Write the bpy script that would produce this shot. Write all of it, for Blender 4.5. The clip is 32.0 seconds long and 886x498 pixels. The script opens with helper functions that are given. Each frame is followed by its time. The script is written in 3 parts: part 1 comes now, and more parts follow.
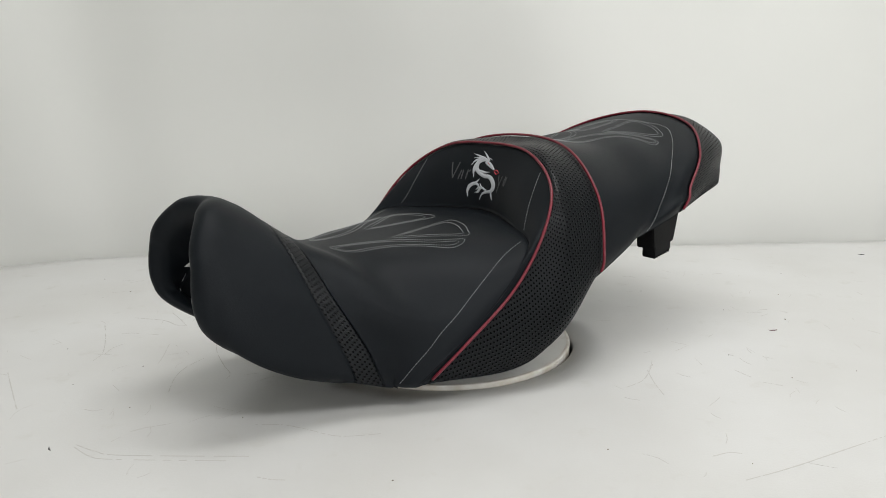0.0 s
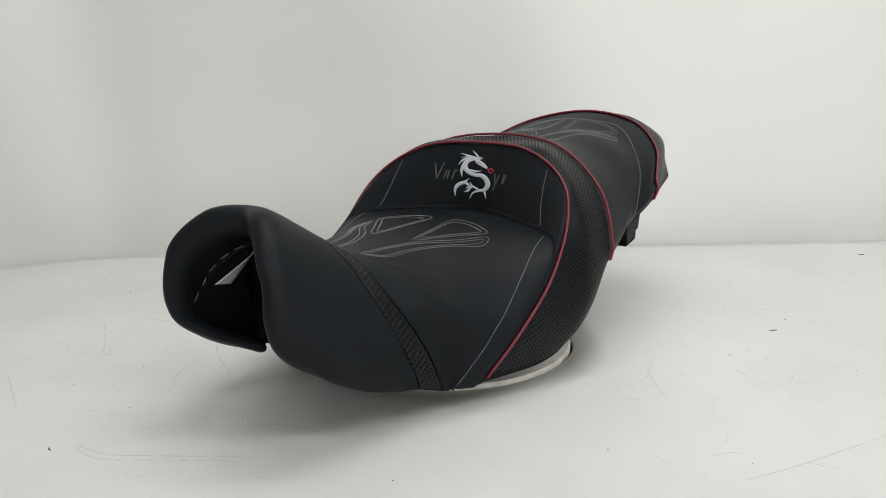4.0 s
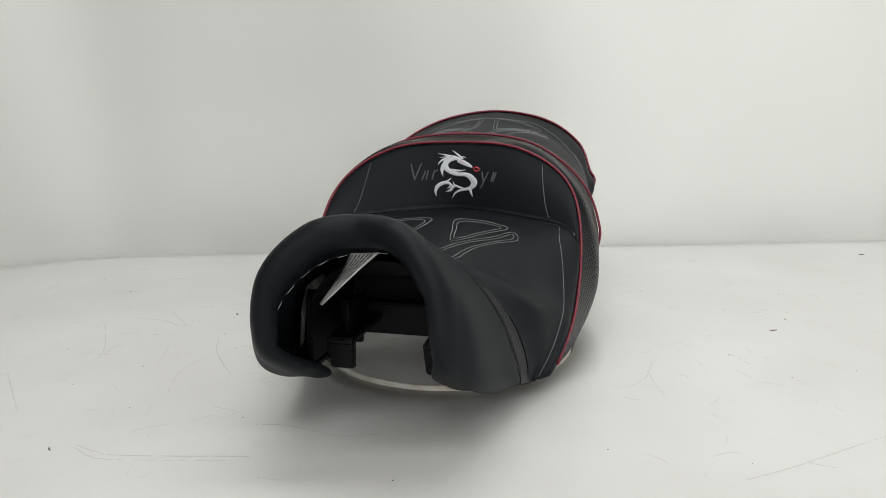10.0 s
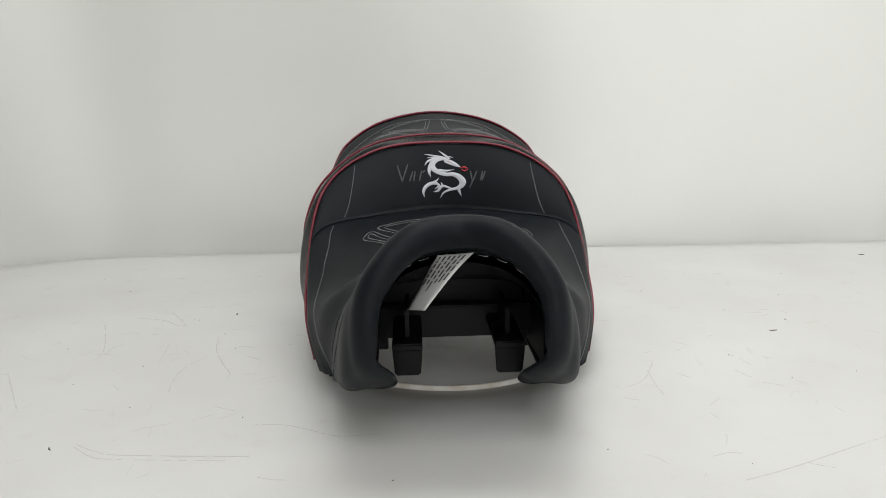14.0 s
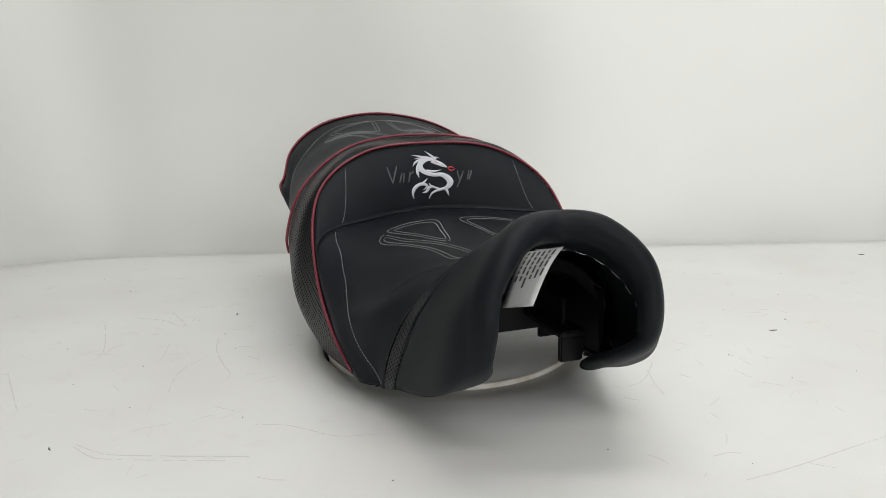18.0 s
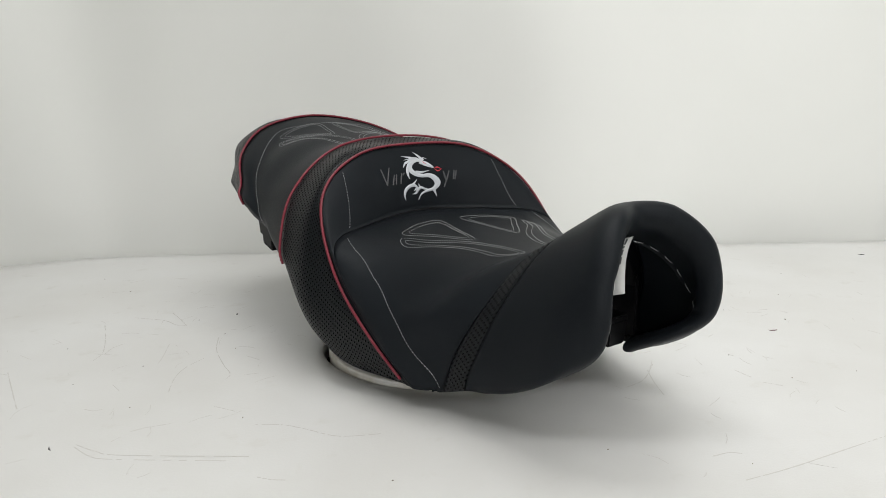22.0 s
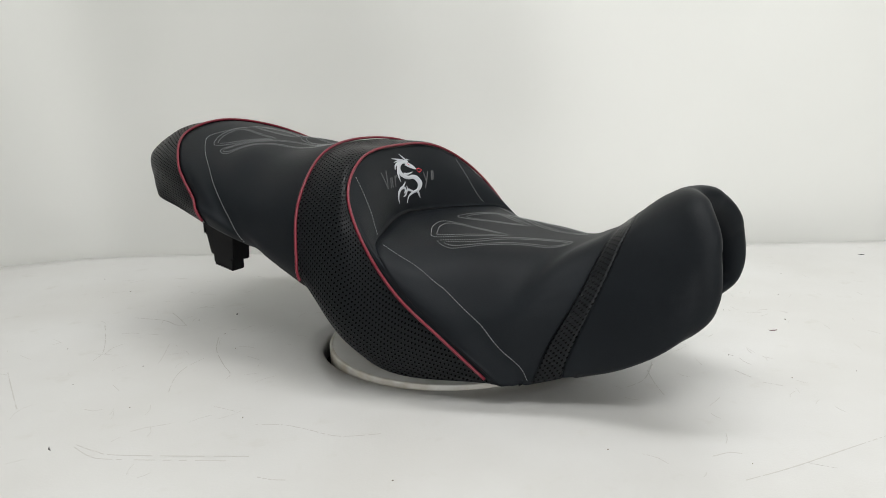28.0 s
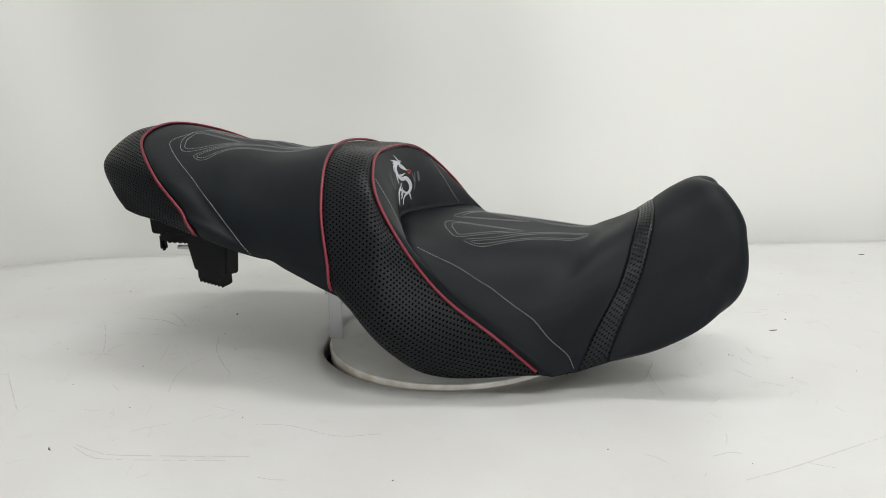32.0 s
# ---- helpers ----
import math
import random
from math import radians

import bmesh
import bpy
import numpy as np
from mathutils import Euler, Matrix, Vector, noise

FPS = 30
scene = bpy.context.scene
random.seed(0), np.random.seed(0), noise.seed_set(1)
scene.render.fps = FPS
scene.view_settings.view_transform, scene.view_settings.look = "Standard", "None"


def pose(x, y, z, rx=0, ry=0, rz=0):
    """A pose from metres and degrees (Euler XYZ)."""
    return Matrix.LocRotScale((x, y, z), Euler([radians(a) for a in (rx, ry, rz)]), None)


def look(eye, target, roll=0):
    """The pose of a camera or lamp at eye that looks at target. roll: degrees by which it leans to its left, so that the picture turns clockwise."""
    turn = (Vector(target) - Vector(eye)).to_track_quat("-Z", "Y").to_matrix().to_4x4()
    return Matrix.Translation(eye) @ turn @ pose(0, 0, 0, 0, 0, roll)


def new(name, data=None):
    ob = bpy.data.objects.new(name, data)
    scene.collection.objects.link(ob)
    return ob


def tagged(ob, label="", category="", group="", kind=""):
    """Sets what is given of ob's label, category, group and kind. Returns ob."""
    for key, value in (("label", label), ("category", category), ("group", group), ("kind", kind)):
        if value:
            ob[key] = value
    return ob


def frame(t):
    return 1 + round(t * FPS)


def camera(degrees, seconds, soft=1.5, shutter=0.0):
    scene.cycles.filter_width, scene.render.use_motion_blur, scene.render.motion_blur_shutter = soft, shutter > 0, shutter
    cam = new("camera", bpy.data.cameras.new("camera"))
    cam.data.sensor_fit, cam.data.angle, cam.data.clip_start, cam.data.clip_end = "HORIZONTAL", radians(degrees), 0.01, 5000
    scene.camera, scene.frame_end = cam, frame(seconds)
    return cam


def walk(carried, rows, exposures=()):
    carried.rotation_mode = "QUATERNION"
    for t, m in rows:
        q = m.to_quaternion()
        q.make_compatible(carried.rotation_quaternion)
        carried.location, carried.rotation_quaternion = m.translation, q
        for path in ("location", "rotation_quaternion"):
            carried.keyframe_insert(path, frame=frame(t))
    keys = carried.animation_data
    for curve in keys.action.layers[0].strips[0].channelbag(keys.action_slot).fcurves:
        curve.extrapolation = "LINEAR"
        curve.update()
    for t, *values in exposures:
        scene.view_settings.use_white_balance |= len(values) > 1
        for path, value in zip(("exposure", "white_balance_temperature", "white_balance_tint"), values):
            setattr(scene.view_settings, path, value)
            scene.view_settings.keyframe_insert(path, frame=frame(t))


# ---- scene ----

# The camera stands still, low over the table, and looks down on the turntable.
EYE = (0.0, -0.84, 0.3129)
cam = camera(64.87, 32.0, soft=0.9)
VIEW = pose(*EYE, 77.106, 0.966, 0.261)
walk(cam, [(0.0, VIEW), (32.0, VIEW)], exposures=[(0.0, -0.02), (8.0, -0.03), (13.0, -0.01), (19.0, 0.03), (25.0, 0.07), (32.0, 0.09)])


def turn_angle(t):
    """The turntable's steady turn, in degrees."""
    return -143.804 + 4.0522 * t


# ---- light ----
world = bpy.data.worlds.new("room_air")
scene.world = world
world.use_nodes = True
world.node_tree.nodes["Background"].inputs[0].default_value = (0.86, 0.92, 1.0, 1)
world.node_tree.nodes["Background"].inputs[1].default_value = 0.6
scene.view_settings.exposure = 0.0


def area_lamp(name, m, sx, sy, power, colour):
    data = bpy.data.lights.new(name, "AREA")
    data.shape, data.size, data.size_y, data.energy, data.color = "RECTANGLE", sx, sy, power, colour
    ob = new(name, data)
    ob.matrix_world = m
    return ob


# two long ceiling lamps, and a wide unseen fill lamp added behind the camera
area_lamp("ceiling_lamp", look((0.25, 0.02, 1.98), (0.25, 0.03, 0.0)), 1.5, 0.25, 15, (1.0, 0.998, 1.0))
# not a known fitting: added to fill the front and the backdrop
area_lamp("ceiling_lamp", look((0.95, -1.35, 1.98), (0.95, -1.25, 0.0)), 3.2, 0.3, 30, (1.0, 0.998, 1.0))
area_lamp("front_fill_light", look((1.1, -3.9, 0.95), (1.1, 0.0, 0.9)), 3.6, 1.5, 47, (0.985, 0.985, 1.0))


# ---- materials ----
def material(name, colour, rough=0.5, metal=0.0, spec=0.5):
    m = bpy.data.materials.new(name)
    m.use_nodes = True
    b = m.node_tree.nodes["Principled BSDF"]
    b.inputs["Base Color"].default_value = (*colour, 1)
    b.inputs["Roughness"].default_value = rough
    b.inputs["Metallic"].default_value = metal
    b.inputs["Specular IOR Level"].default_value = spec
    return m


def nodes_of(m):
    return m.node_tree.nodes, m.node_tree.links, m.node_tree.nodes["Principled BSDF"]


def grain(m, scale, strength, distance, vary=None, detail=4.0, coords="Object"):
    """Fine relief, and a slow change of the colour between two tones."""
    n, l, b = nodes_of(m)
    tc = n.new("ShaderNodeTexCoord")
    fine = n.new("ShaderNodeTexNoise")
    fine.inputs["Scale"].default_value, fine.inputs["Detail"].default_value = scale, detail
    l.new(tc.outputs[coords], fine.inputs["Vector"])
    bump = n.new("ShaderNodeBump")
    bump.inputs["Strength"].default_value, bump.inputs["Distance"].default_value = strength, distance
    l.new(fine.outputs["Fac"], bump.inputs["Height"])
    l.new(bump.outputs["Normal"], b.inputs["Normal"])
    if vary:
        slow = n.new("ShaderNodeTexNoise")
        slow.inputs["Scale"].default_value = vary[2]
        slow.inputs["Detail"].default_value = 6.0
        l.new(tc.outputs[coords], slow.inputs["Vector"])
        ramp = n.new("ShaderNodeValToRGB")
        ramp.color_ramp.elements[0].position, ramp.color_ramp.elements[1].position = 0.35, 0.68
        ramp.color_ramp.elements[0].color = (*vary[0], 1)
        ramp.color_ramp.elements[1].color = (*vary[1], 1)
        l.new(slow.outputs["Fac"], ramp.inputs["Fac"])
        l.new(ramp.outputs["Color"], b.inputs["Base Color"])
    return m


LEATHER = grain(material("black_leather", (0.006, 0.0065, 0.0075), 0.45, 0.0, 0.10), 620, 0.22, 0.0007, ((0.0066, 0.0082, 0.0100), (0.0094, 0.0114, 0.0138), 9))


def perforate(m, along=0.0040, across=0.0058, size=0.0012, gloss=0.17):
    """Staggered rows of small oblong holes, laid out in metres on the cover."""
    n, l, b = nodes_of(m)

    def math_node(op, a, c=None):
        k = n.new("ShaderNodeMath")
        k.operation = op
        for i, x in enumerate((a, c)):
            if x is None:
                continue
            if isinstance(x, (int, float)):
                k.inputs[i].default_value = x
            else:
                l.new(x, k.inputs[i])
        return k.outputs[0]

    uv = n.new("ShaderNodeUVMap")
    uv.uv_map = "cover"
    sep = n.new("ShaderNodeSeparateXYZ")
    l.new(uv.outputs[0], sep.inputs[0])
    u = math_node("DIVIDE", sep.outputs[0], along)
    row = math_node("FLOOR", u)
    odd = math_node("MULTIPLY", math_node("FLOORED_MODULO", row, 2.0), 0.5)
    v = math_node("ADD", math_node("DIVIDE", sep.outputs[1], across), odd)
    fu = math_node("DIVIDE", math_node("SUBTRACT", math_node("FRACT", u), 0.5), size / along)
    fv = math_node("DIVIDE", math_node("SUBTRACT", math_node("FRACT", v), 0.5), size / across)
    d = math_node("SQRT", math_node("ADD", math_node("MULTIPLY", fu, fu), math_node("MULTIPLY", fv, fv)))
    rng = n.new("ShaderNodeMapRange")
    rng.interpolation_type = "SMOOTHSTEP"
    rng.inputs["From Min"].default_value, rng.inputs["From Max"].default_value = 0.8, 1.2
    l.new(d, rng.inputs["Value"])
    tc = n.new("ShaderNodeTexCoord")
    fine = n.new("ShaderNodeTexNoise")
    fine.inputs["Scale"].default_value = 800
    l.new(tc.outputs["Object"], fine.inputs["Vector"])
    height = math_node("ADD", rng.outputs[0], math_node("MULTIPLY", fine.outputs["Fac"], 0.12))
    bump = n.new("ShaderNodeBump")
    bump.inputs["Strength"].default_value, bump.inputs["Distance"].default_value = 1.0, 0.0016
    l.new(height, bump.inputs["Height"])
    l.new(bump.outputs["Normal"], b.inputs["Normal"])
    mix = n.new("ShaderNodeMix")
    mix.data_type = "RGBA"
    mix.inputs[6].default_value, mix.inputs[7].default_value = (0.0022, 0.0024, 0.0026, 1), (0.0062, 0.0073, 0.0086, 1)
    l.new(rng.outputs[0], mix.inputs[0])
    l.new(mix.outputs[2], b.inputs["Base Color"])
    l.new(math_node("MULTIPLY", rng.outputs[0], gloss), b.inputs["Specular IOR Level"])
    return m


PERFORATED = perforate(material("perforated_leather", (0.009, 0.010, 0.0115), 0.32, 0.0, 0.4))
STRIP = perforate(material("perforated_strip_leather", (0.009, 0.010, 0.0115), 0.32, 0.0, 0.4), 0.0038, 0.0056, 0.00105, 0.2)
PIPING = grain(material("red_piping", (0.15, 0.006, 0.018), 0.42), 700, 0.2, 0.0005)
THREAD = material("white_thread", (0.32, 0.33, 0.335), 0.7)
SILVER = grain(material("silver_thread", (0.5, 0.52, 0.55), 0.45), 1200, 0.5, 0.0006)
GREY_THREAD = material("dark_grey_thread", (0.05, 0.052, 0.055), 0.45)
RED_THREAD = material("red_thread", (0.5, 0.02, 0.035), 0.5)
PLASTIC = grain(material("black_plastic", (0.005, 0.005, 0.0055), 0.45, 0.0, 0.15), 260, 0.1, 0.001)
TABLE = grain(material("white_vinyl", (0.62, 0.62, 0.605), 0.30), 420, 0.12, 0.0008, ((0.585, 0.580, 0.560), (0.64, 0.64, 0.628), 4.5))


def stains(m, scale, low, high, tone):
    """Worn, slightly darker patches with an edge of their own."""
    n, l, b = nodes_of(m)
    tc = n.new("ShaderNodeTexCoord")
    tex = n.new("ShaderNodeTexNoise")
    tex.inputs["Scale"].default_value, tex.inputs["Detail"].default_value, tex.inputs["Roughness"].default_value = scale, 9.0, 0.62
    l.new(tc.outputs["Object"], tex.inputs["Vector"])
    rng = n.new("ShaderNodeMapRange")
    rng.inputs["From Min"].default_value, rng.inputs["From Max"].default_value = low, high
    l.new(tex.outputs["Fac"], rng.inputs["Value"])
    mix = n.new("ShaderNodeMix")
    mix.data_type, mix.blend_type = "RGBA", "MULTIPLY"
    mix.inputs[7].default_value = (*tone, 1)
    l.new(rng.outputs[0], mix.inputs[0])
    l.new(b.inputs["Base Color"].links[0].from_socket, mix.inputs[6])
    l.new(mix.outputs[2], b.inputs["Base Color"])
    rough = n.new("ShaderNodeMapRange")
    rough.inputs["To Min"].default_value, rough.inputs["To Max"].default_value = b.inputs["Roughness"].default_value, b.inputs["Roughness"].default_value + 0.2
    l.new(rng.outputs[0], rough.inputs["Value"])
    l.new(rough.outputs[0], b.inputs["Roughness"])
    return m


stains(TABLE, 26, 0.60, 0.80, (0.94, 0.93, 0.905))
BACKDROP = grain(material("white_backdrop", (0.735, 0.738, 0.708), 0.5), 160, 0.06, 0.001, ((0.715, 0.720, 0.690), (0.755, 0.758, 0.730), 1.2))
DISC = grain(material("white_painted_board", (0.72, 0.71, 0.68), 0.4), 300, 0.15, 0.0008, ((0.66, 0.65, 0.61), (0.76, 0.755, 0.73), 12))
stains(DISC, 40, 0.55, 0.75, (0.88, 0.86, 0.82))
RIM = grain(material("edge_band", (0.66, 0.63, 0.55), 0.5), 240, 0.3, 0.001, ((0.55, 0.50, 0.42), (0.72, 0.71, 0.67), 45))
# near-black colour standing in for the shade in the turntable gap
GAP_SHADE = material("gap_shade", (0.03, 0.03, 0.03), 0.7)
STEEL = grain(material("zinc_steel", (0.55, 0.56, 0.57), 0.35, 0.8), 200, 0.15, 0.0008)
PAPER = grain(material("label_paper", (0.48, 0.48, 0.465), 0.55), 300, 0.1, 0.0006)
SCUFF = material("scuffed_vinyl", (0.49, 0.475, 0.445), 0.6)
FAINT = material("scratched_vinyl", (0.54, 0.527, 0.50), 0.55)
GRIT = material("dark_grit", (0.05, 0.05, 0.05), 0.8)
BROWN_GRIT = material("brown_grit", (0.16, 0.13, 0.10), 0.8)
RED_GRIT = material("red_brown_thread", (0.12, 0.03, 0.03), 0.8)
WALL = grain(material("room_paint", (0.78, 0.78, 0.75), 0.8), 60, 0.2, 0.002)


# ---- mesh helpers ----
def mesh_object(name, verts, faces, mat, parent=None, label="", smooth=True):
    me = bpy.data.meshes.new(name)
    me.from_pydata([tuple(v) for v in verts], [], faces)
    me.materials.append(mat)
    if smooth:
        me.shade_smooth()
    ob = new(name, me)
    if parent:
        ob.parent = parent
    if label:
        ob["label"] = label
    return ob


def part(name, bm, mat, parent, label="", smooth=True):
    me = bpy.data.meshes.new(name)
    bm.to_mesh(me)
    bm.free()
    me.materials.append(mat)
    if smooth:
        me.shade_smooth()
    ob = new(name, me)
    if parent:
        ob.parent = parent
    if label:
        ob["label"] = label
    return ob


def box_mesh(size, at=(0, 0, 0), bevel=0.0015, segments=2):
    bm = bmesh.new()
    bmesh.ops.create_cube(bm, size=1.0, matrix=Matrix.LocRotScale(at, None, size))
    if bevel:
        bmesh.ops.bevel(bm, geom=bm.edges[:], offset=bevel, segments=segments, affect="EDGES")
    return bm


def join_mesh(a, b):
    me = bpy.data.meshes.new("tmp")
    b.to_mesh(me)
    a.from_mesh(me)
    bpy.data.meshes.remove(me)
    b.free()
    return a


def tube(name, points, radius, mat, parent, sides=8, label="", flat=1.0):
    """A round cord along points."""
    pts = [Vector(p) for p in points]
    verts, faces = [], []
    side = None
    for i, p in enumerate(pts):
        d = (pts[min(i + 1, len(pts) - 1)] - pts[max(i - 1, 0)]).normalized()
        if side is None:
            side = d.orthogonal().normalized()
        side = (side - d * side.dot(d)).normalized()
        up = d.cross(side)
        for k in range(sides):
            a = 2 * math.pi * k / sides
            verts.append(p + radius * (math.cos(a) * side + math.sin(a) * up))
    n = len(pts)
    for i in range(n - 1):
        for k in range(sides):
            a, b = i * sides + k, i * sides + (k + 1) % sides
            faces.append((a, b, b + sides, a + sides))
    faces.append(tuple(range(sides))[::-1])
    faces.append(tuple(range((n - 1) * sides, n * sides)))
    return mesh_object(name, verts, faces, mat, parent, label)


# ---- room, table and backdrop ----
HOLE, HOLE_X, HOLE_Y = 0.1592, -0.003, 0.009


def table_back(x):
    """The far edge of the table: nearly straight, and bent forward to its rounded corner."""
    return 0.520 + 0.022 * x - 0.09 * max(0.0, (-x - 0.52) / 0.35) ** 3.2


def build_table():
    # inner ring round the turntable's opening, then a grid of rays out to the table's edge
    verts, faces = [], []
    count, steps = 160, 22
    for i in range(count):
        a = 2 * math.pi * i / count
        c, s = math.cos(a), math.sin(a)
        far = 3.0
        if s > 0:
            lo, hi = 0.2, 3.0
            for _ in range(30):
                mid = (lo + hi) / 2
                if mid * s > table_back(mid * c):
                    hi = mid
                else:
                    lo = mid
            far = lo
        else:
            far = min(far, 1.25 / max(-s, 1e-6))
        far = min(far, 1.05 / max(-c, 1e-6) if c < 0 else 1.7 / max(c, 1e-6))
        for k in range(steps):
            q = HOLE + (far - HOLE) * (k / (steps - 1)) ** 1.2
            near = 1 - k / (steps - 1)
            verts.append((q * c + HOLE_X * near, q * s + HOLE_Y * near, 0.0))
        verts.append(((far + 0.006) * c, (far + 0.006) * s, -0.004))
        verts.append(((far + 0.008) * c, (far + 0.008) * s, -0.03))
        verts.append((HOLE * c + HOLE_X, HOLE * s + HOLE_Y, -0.03))
    row = steps + 3
    for i in range(count):
        j = (i + 1) % count
        for k in range(row - 2):
            faces.append((i * row + k, i * row + k + 1, j * row + k + 1, j * row + k))
        faces.append((i * row + row - 1, i * row, j * row, j * row + row - 1))
        faces.append((i * row + row - 2, i * row + row - 1, j * row + row - 1, j * row + row - 2))
    ob = mesh_object("table_top", verts, faces, TABLE)
    return tagged(ob, "white scuffed vinyl work table with a round opening", "table", kind="structure")


build_table()


def soft(x, at, wide):
    """A rounded corner: 0 well before the place, the distance from it well past it."""
    d = (x - at) / wide
    return wide * (math.log1p(math.exp(d)) if d < 30 else d)


def fold(x, z):
    """Soft folds of the hanging sheet: far at the west, near in the middle, falling back to the east, and billowing
    forward above, a tilt added to shade the upper middle.
    """
    run = 0.11 * (x + 2.2) - 0.21 * soft(x, -0.73, 0.03) + 0.20 * soft(x, 0.21, 0.05) - 0.13 * soft(x, 1.1, 0.1)
    belly = -0.20 * soft(z, 0.22, 0.05) * math.exp(-((x + 0.12) / 0.42) ** 2)
    pleats = 0.007 * math.sin(11.0 * x + 1.3 + 0.9 * z) * min(1.0, max(0.1, x + 0.2)) + 0.010 * noise.noise((x * 4.4, z * 1.4, 3.0))
    drawn = 0.006 * noise.noise((x * 7.0, z * 5.0, 7.0)) * math.exp(-max(z, 0) / 0.12)
    return run + belly + pleats + drawn - 0.12


def build_backdrop():
    verts, faces = [], []
    nx, nz = 240, 70
    for i in range(nx):
        x = -2.2 + 4.6 * i / (nx - 1)
        for k in range(nz):
            z = -0.35 + 2.35 * (k / (nz - 1)) ** 1.3
            verts.append((x, 0.60 + 0.022 * x + fold(x, z), z))
    for i in range(nx - 1):
        for k in range(nz - 1):
            a = i * nz + k
            faces.append((a, a + 1, a + nz + 1, a + nz))
    ob = mesh_object("backdrop", verts, faces, BACKDROP)
    mod = ob.modifiers.new("cloth", "SOLIDIFY")
    mod.thickness = 0.003
    return tagged(ob, "white vinyl sheet hanging behind the table in soft folds", "backdrop", kind="structure")


build_backdrop()

# unseen room shell, added and kept pale to bounce soft light inwards
for nm, size, at in (("floor", (7, 6, 0.1), (0, -1.0, -0.90)), ("ceiling", (7, 6, 0.1), (0, -1.0, 2.15)), ("wall_north", (7, 0.1, 3.1), (0, 2.0, 0.65)),
                     ("wall_south", (7, 0.1, 3.1), (0, -4.0, 0.65)), ("wall_west", (0.1, 6, 3.1), (-3.5, -1.0, 0.65)), ("wall_east", (0.1, 6, 3.1), (3.5, -1.0, 0.65))):
    tagged(part(nm, box_mesh(size, at, 0), WALL, None, smooth=False), "unseen plain surface added to close the room and bounce light", nm.split("_")[0], kind="structure")


# unseen frame, added only to go round the front fill lamp
window = new("added_window")
tagged(window, "added white window frame, unseen, round the wide fill lamp", "window", kind="structure")
for nm, size, at in (("window_frame", (3.8, 0.06, 0.08), (1.1, -3.92, 1.74)), ("window_sill", (3.9, 0.14, 0.05), (1.1, -3.89, 0.165)),
                     ("window_frame", (0.08, 0.06, 1.5), (-0.75, -3.92, 0.95)), ("window_frame", (0.08, 0.06, 1.5), (2.95, -3.92, 0.95))):
    part(nm, box_mesh(size, at, 0.005), WALL, window, smooth=False)


# ---- turntable ----
def lathe(profile, count=128):
    verts, faces = [], []
    n = len(profile)
    for i in range(count):
        a = 2 * math.pi * i / count
        for r, z in profile:
            verts.append((r * math.cos(a), r * math.sin(a), z))
    for i in range(count):
        j = (i + 1) % count
        for k in range(n - 1):
            faces.append((i * n + k, j * n + k, j * n + k + 1, i * n + k + 1))
    return verts, faces


turntable = new("turntable")
tagged(turntable, "round white painted turntable board with a chipped rim", "turntable")
v, f = lathe([(0.0005, -0.018), (0.1512, -0.018), (0.1512, 0.0046), (0.1500, 0.005), (0.0005, 0.005)])
mesh_object("board", v, f, DISC, turntable)
v, f = lathe([(0.1509, -0.018), (0.1547, -0.0175), (0.1551, 0.0035), (0.1548, 0.0047), (0.1542, 0.0053), (0.1509, 0.0053)])
mesh_object("rim_band", v, f, RIM, turntable, "cream edge band with brown chips")
v, f = lathe([(0.02, -0.10), (0.02, -0.018)], 32)
mesh_object("spindle", v, f, STEEL, turntable)
# made-up drum below the opening, so the gap round the board stays dark
v, f = lathe([(0.0005, -0.12), (0.19, -0.12), (0.19, -0.031), (0.172, -0.0305)])
tagged(mesh_object("gap_shade_drum", v, f, GAP_SHADE), "added dark drum standing in for the shade under the table opening", "well", kind="structure")

# ---- seat ----
def rib(top, crown, shoulder, side, skirt, hem):
    """Half a cross-section: the middle (x, z), then five points outwards and down, in millimetres."""
    return np.array([(top[0], 0, top[1]), crown, shoulder, side, skirt, hem]) / 1000


TAIL = (
    rib((-372, 243), (-370, 62, 240), (-361, 108, 223), (-348, 122, 205), (-340, 127, 198), (-330, 132, 193)),  # tail hem
    rib((-383, 267), (-387, 65, 263), (-383, 117, 239), (-360, 135, 207), (-346, 144, 197), (-332, 152, 188)),  # tail bulge
    rib((-381, 275), (-374, 74, 268), (-347, 131, 237), (-311, 151, 200), (-297, 157, 188), (-283, 161, 177)),  # tail, upper edge
    rib((-368, 276), (-351, 86, 262), (-301, 142, 229), (-254, 163, 190), (-243, 170, 179), (-234, 166, 162)),  # rear piping
)
PASSENGER = (
    rib((-290, 259), (-280, 82, 245), (-241, 143, 211), (-193, 164, 167), (-180, 166, 154), (-169, 163, 142)),  # passenger seat, rear
    rib((-246, 251), (-237, 84, 243), (-206, 147, 203), (-168, 167, 160), (-158, 168, 148), (-149, 169, 141)),  # passenger seat, middle
    rib((-199, 244), (-191, 86, 235), (-167, 151, 196), (-142, 171, 153), (-137, 173, 143), (-131, 172, 133)),  # passenger seat, front
)
BAND = (
    rib((-123, 253), (-111, 92, 241), (-93, 157, 195), (-78, 182, 138), (-77, 182, 122), (-72, 178, 108)),  # band, rear piping
    rib((-95, 246), (-73, 95, 241), (-38, 163, 181), (-17, 184, 82), (-10, 177, 51), (10, 165, 28)),  # band, middle
    rib((-67, 246), (-60, 87, 237), (-30, 149, 192), (41, 164, 106), (92, 160, 67), (134, 145, 26)),  # band, front piping
)
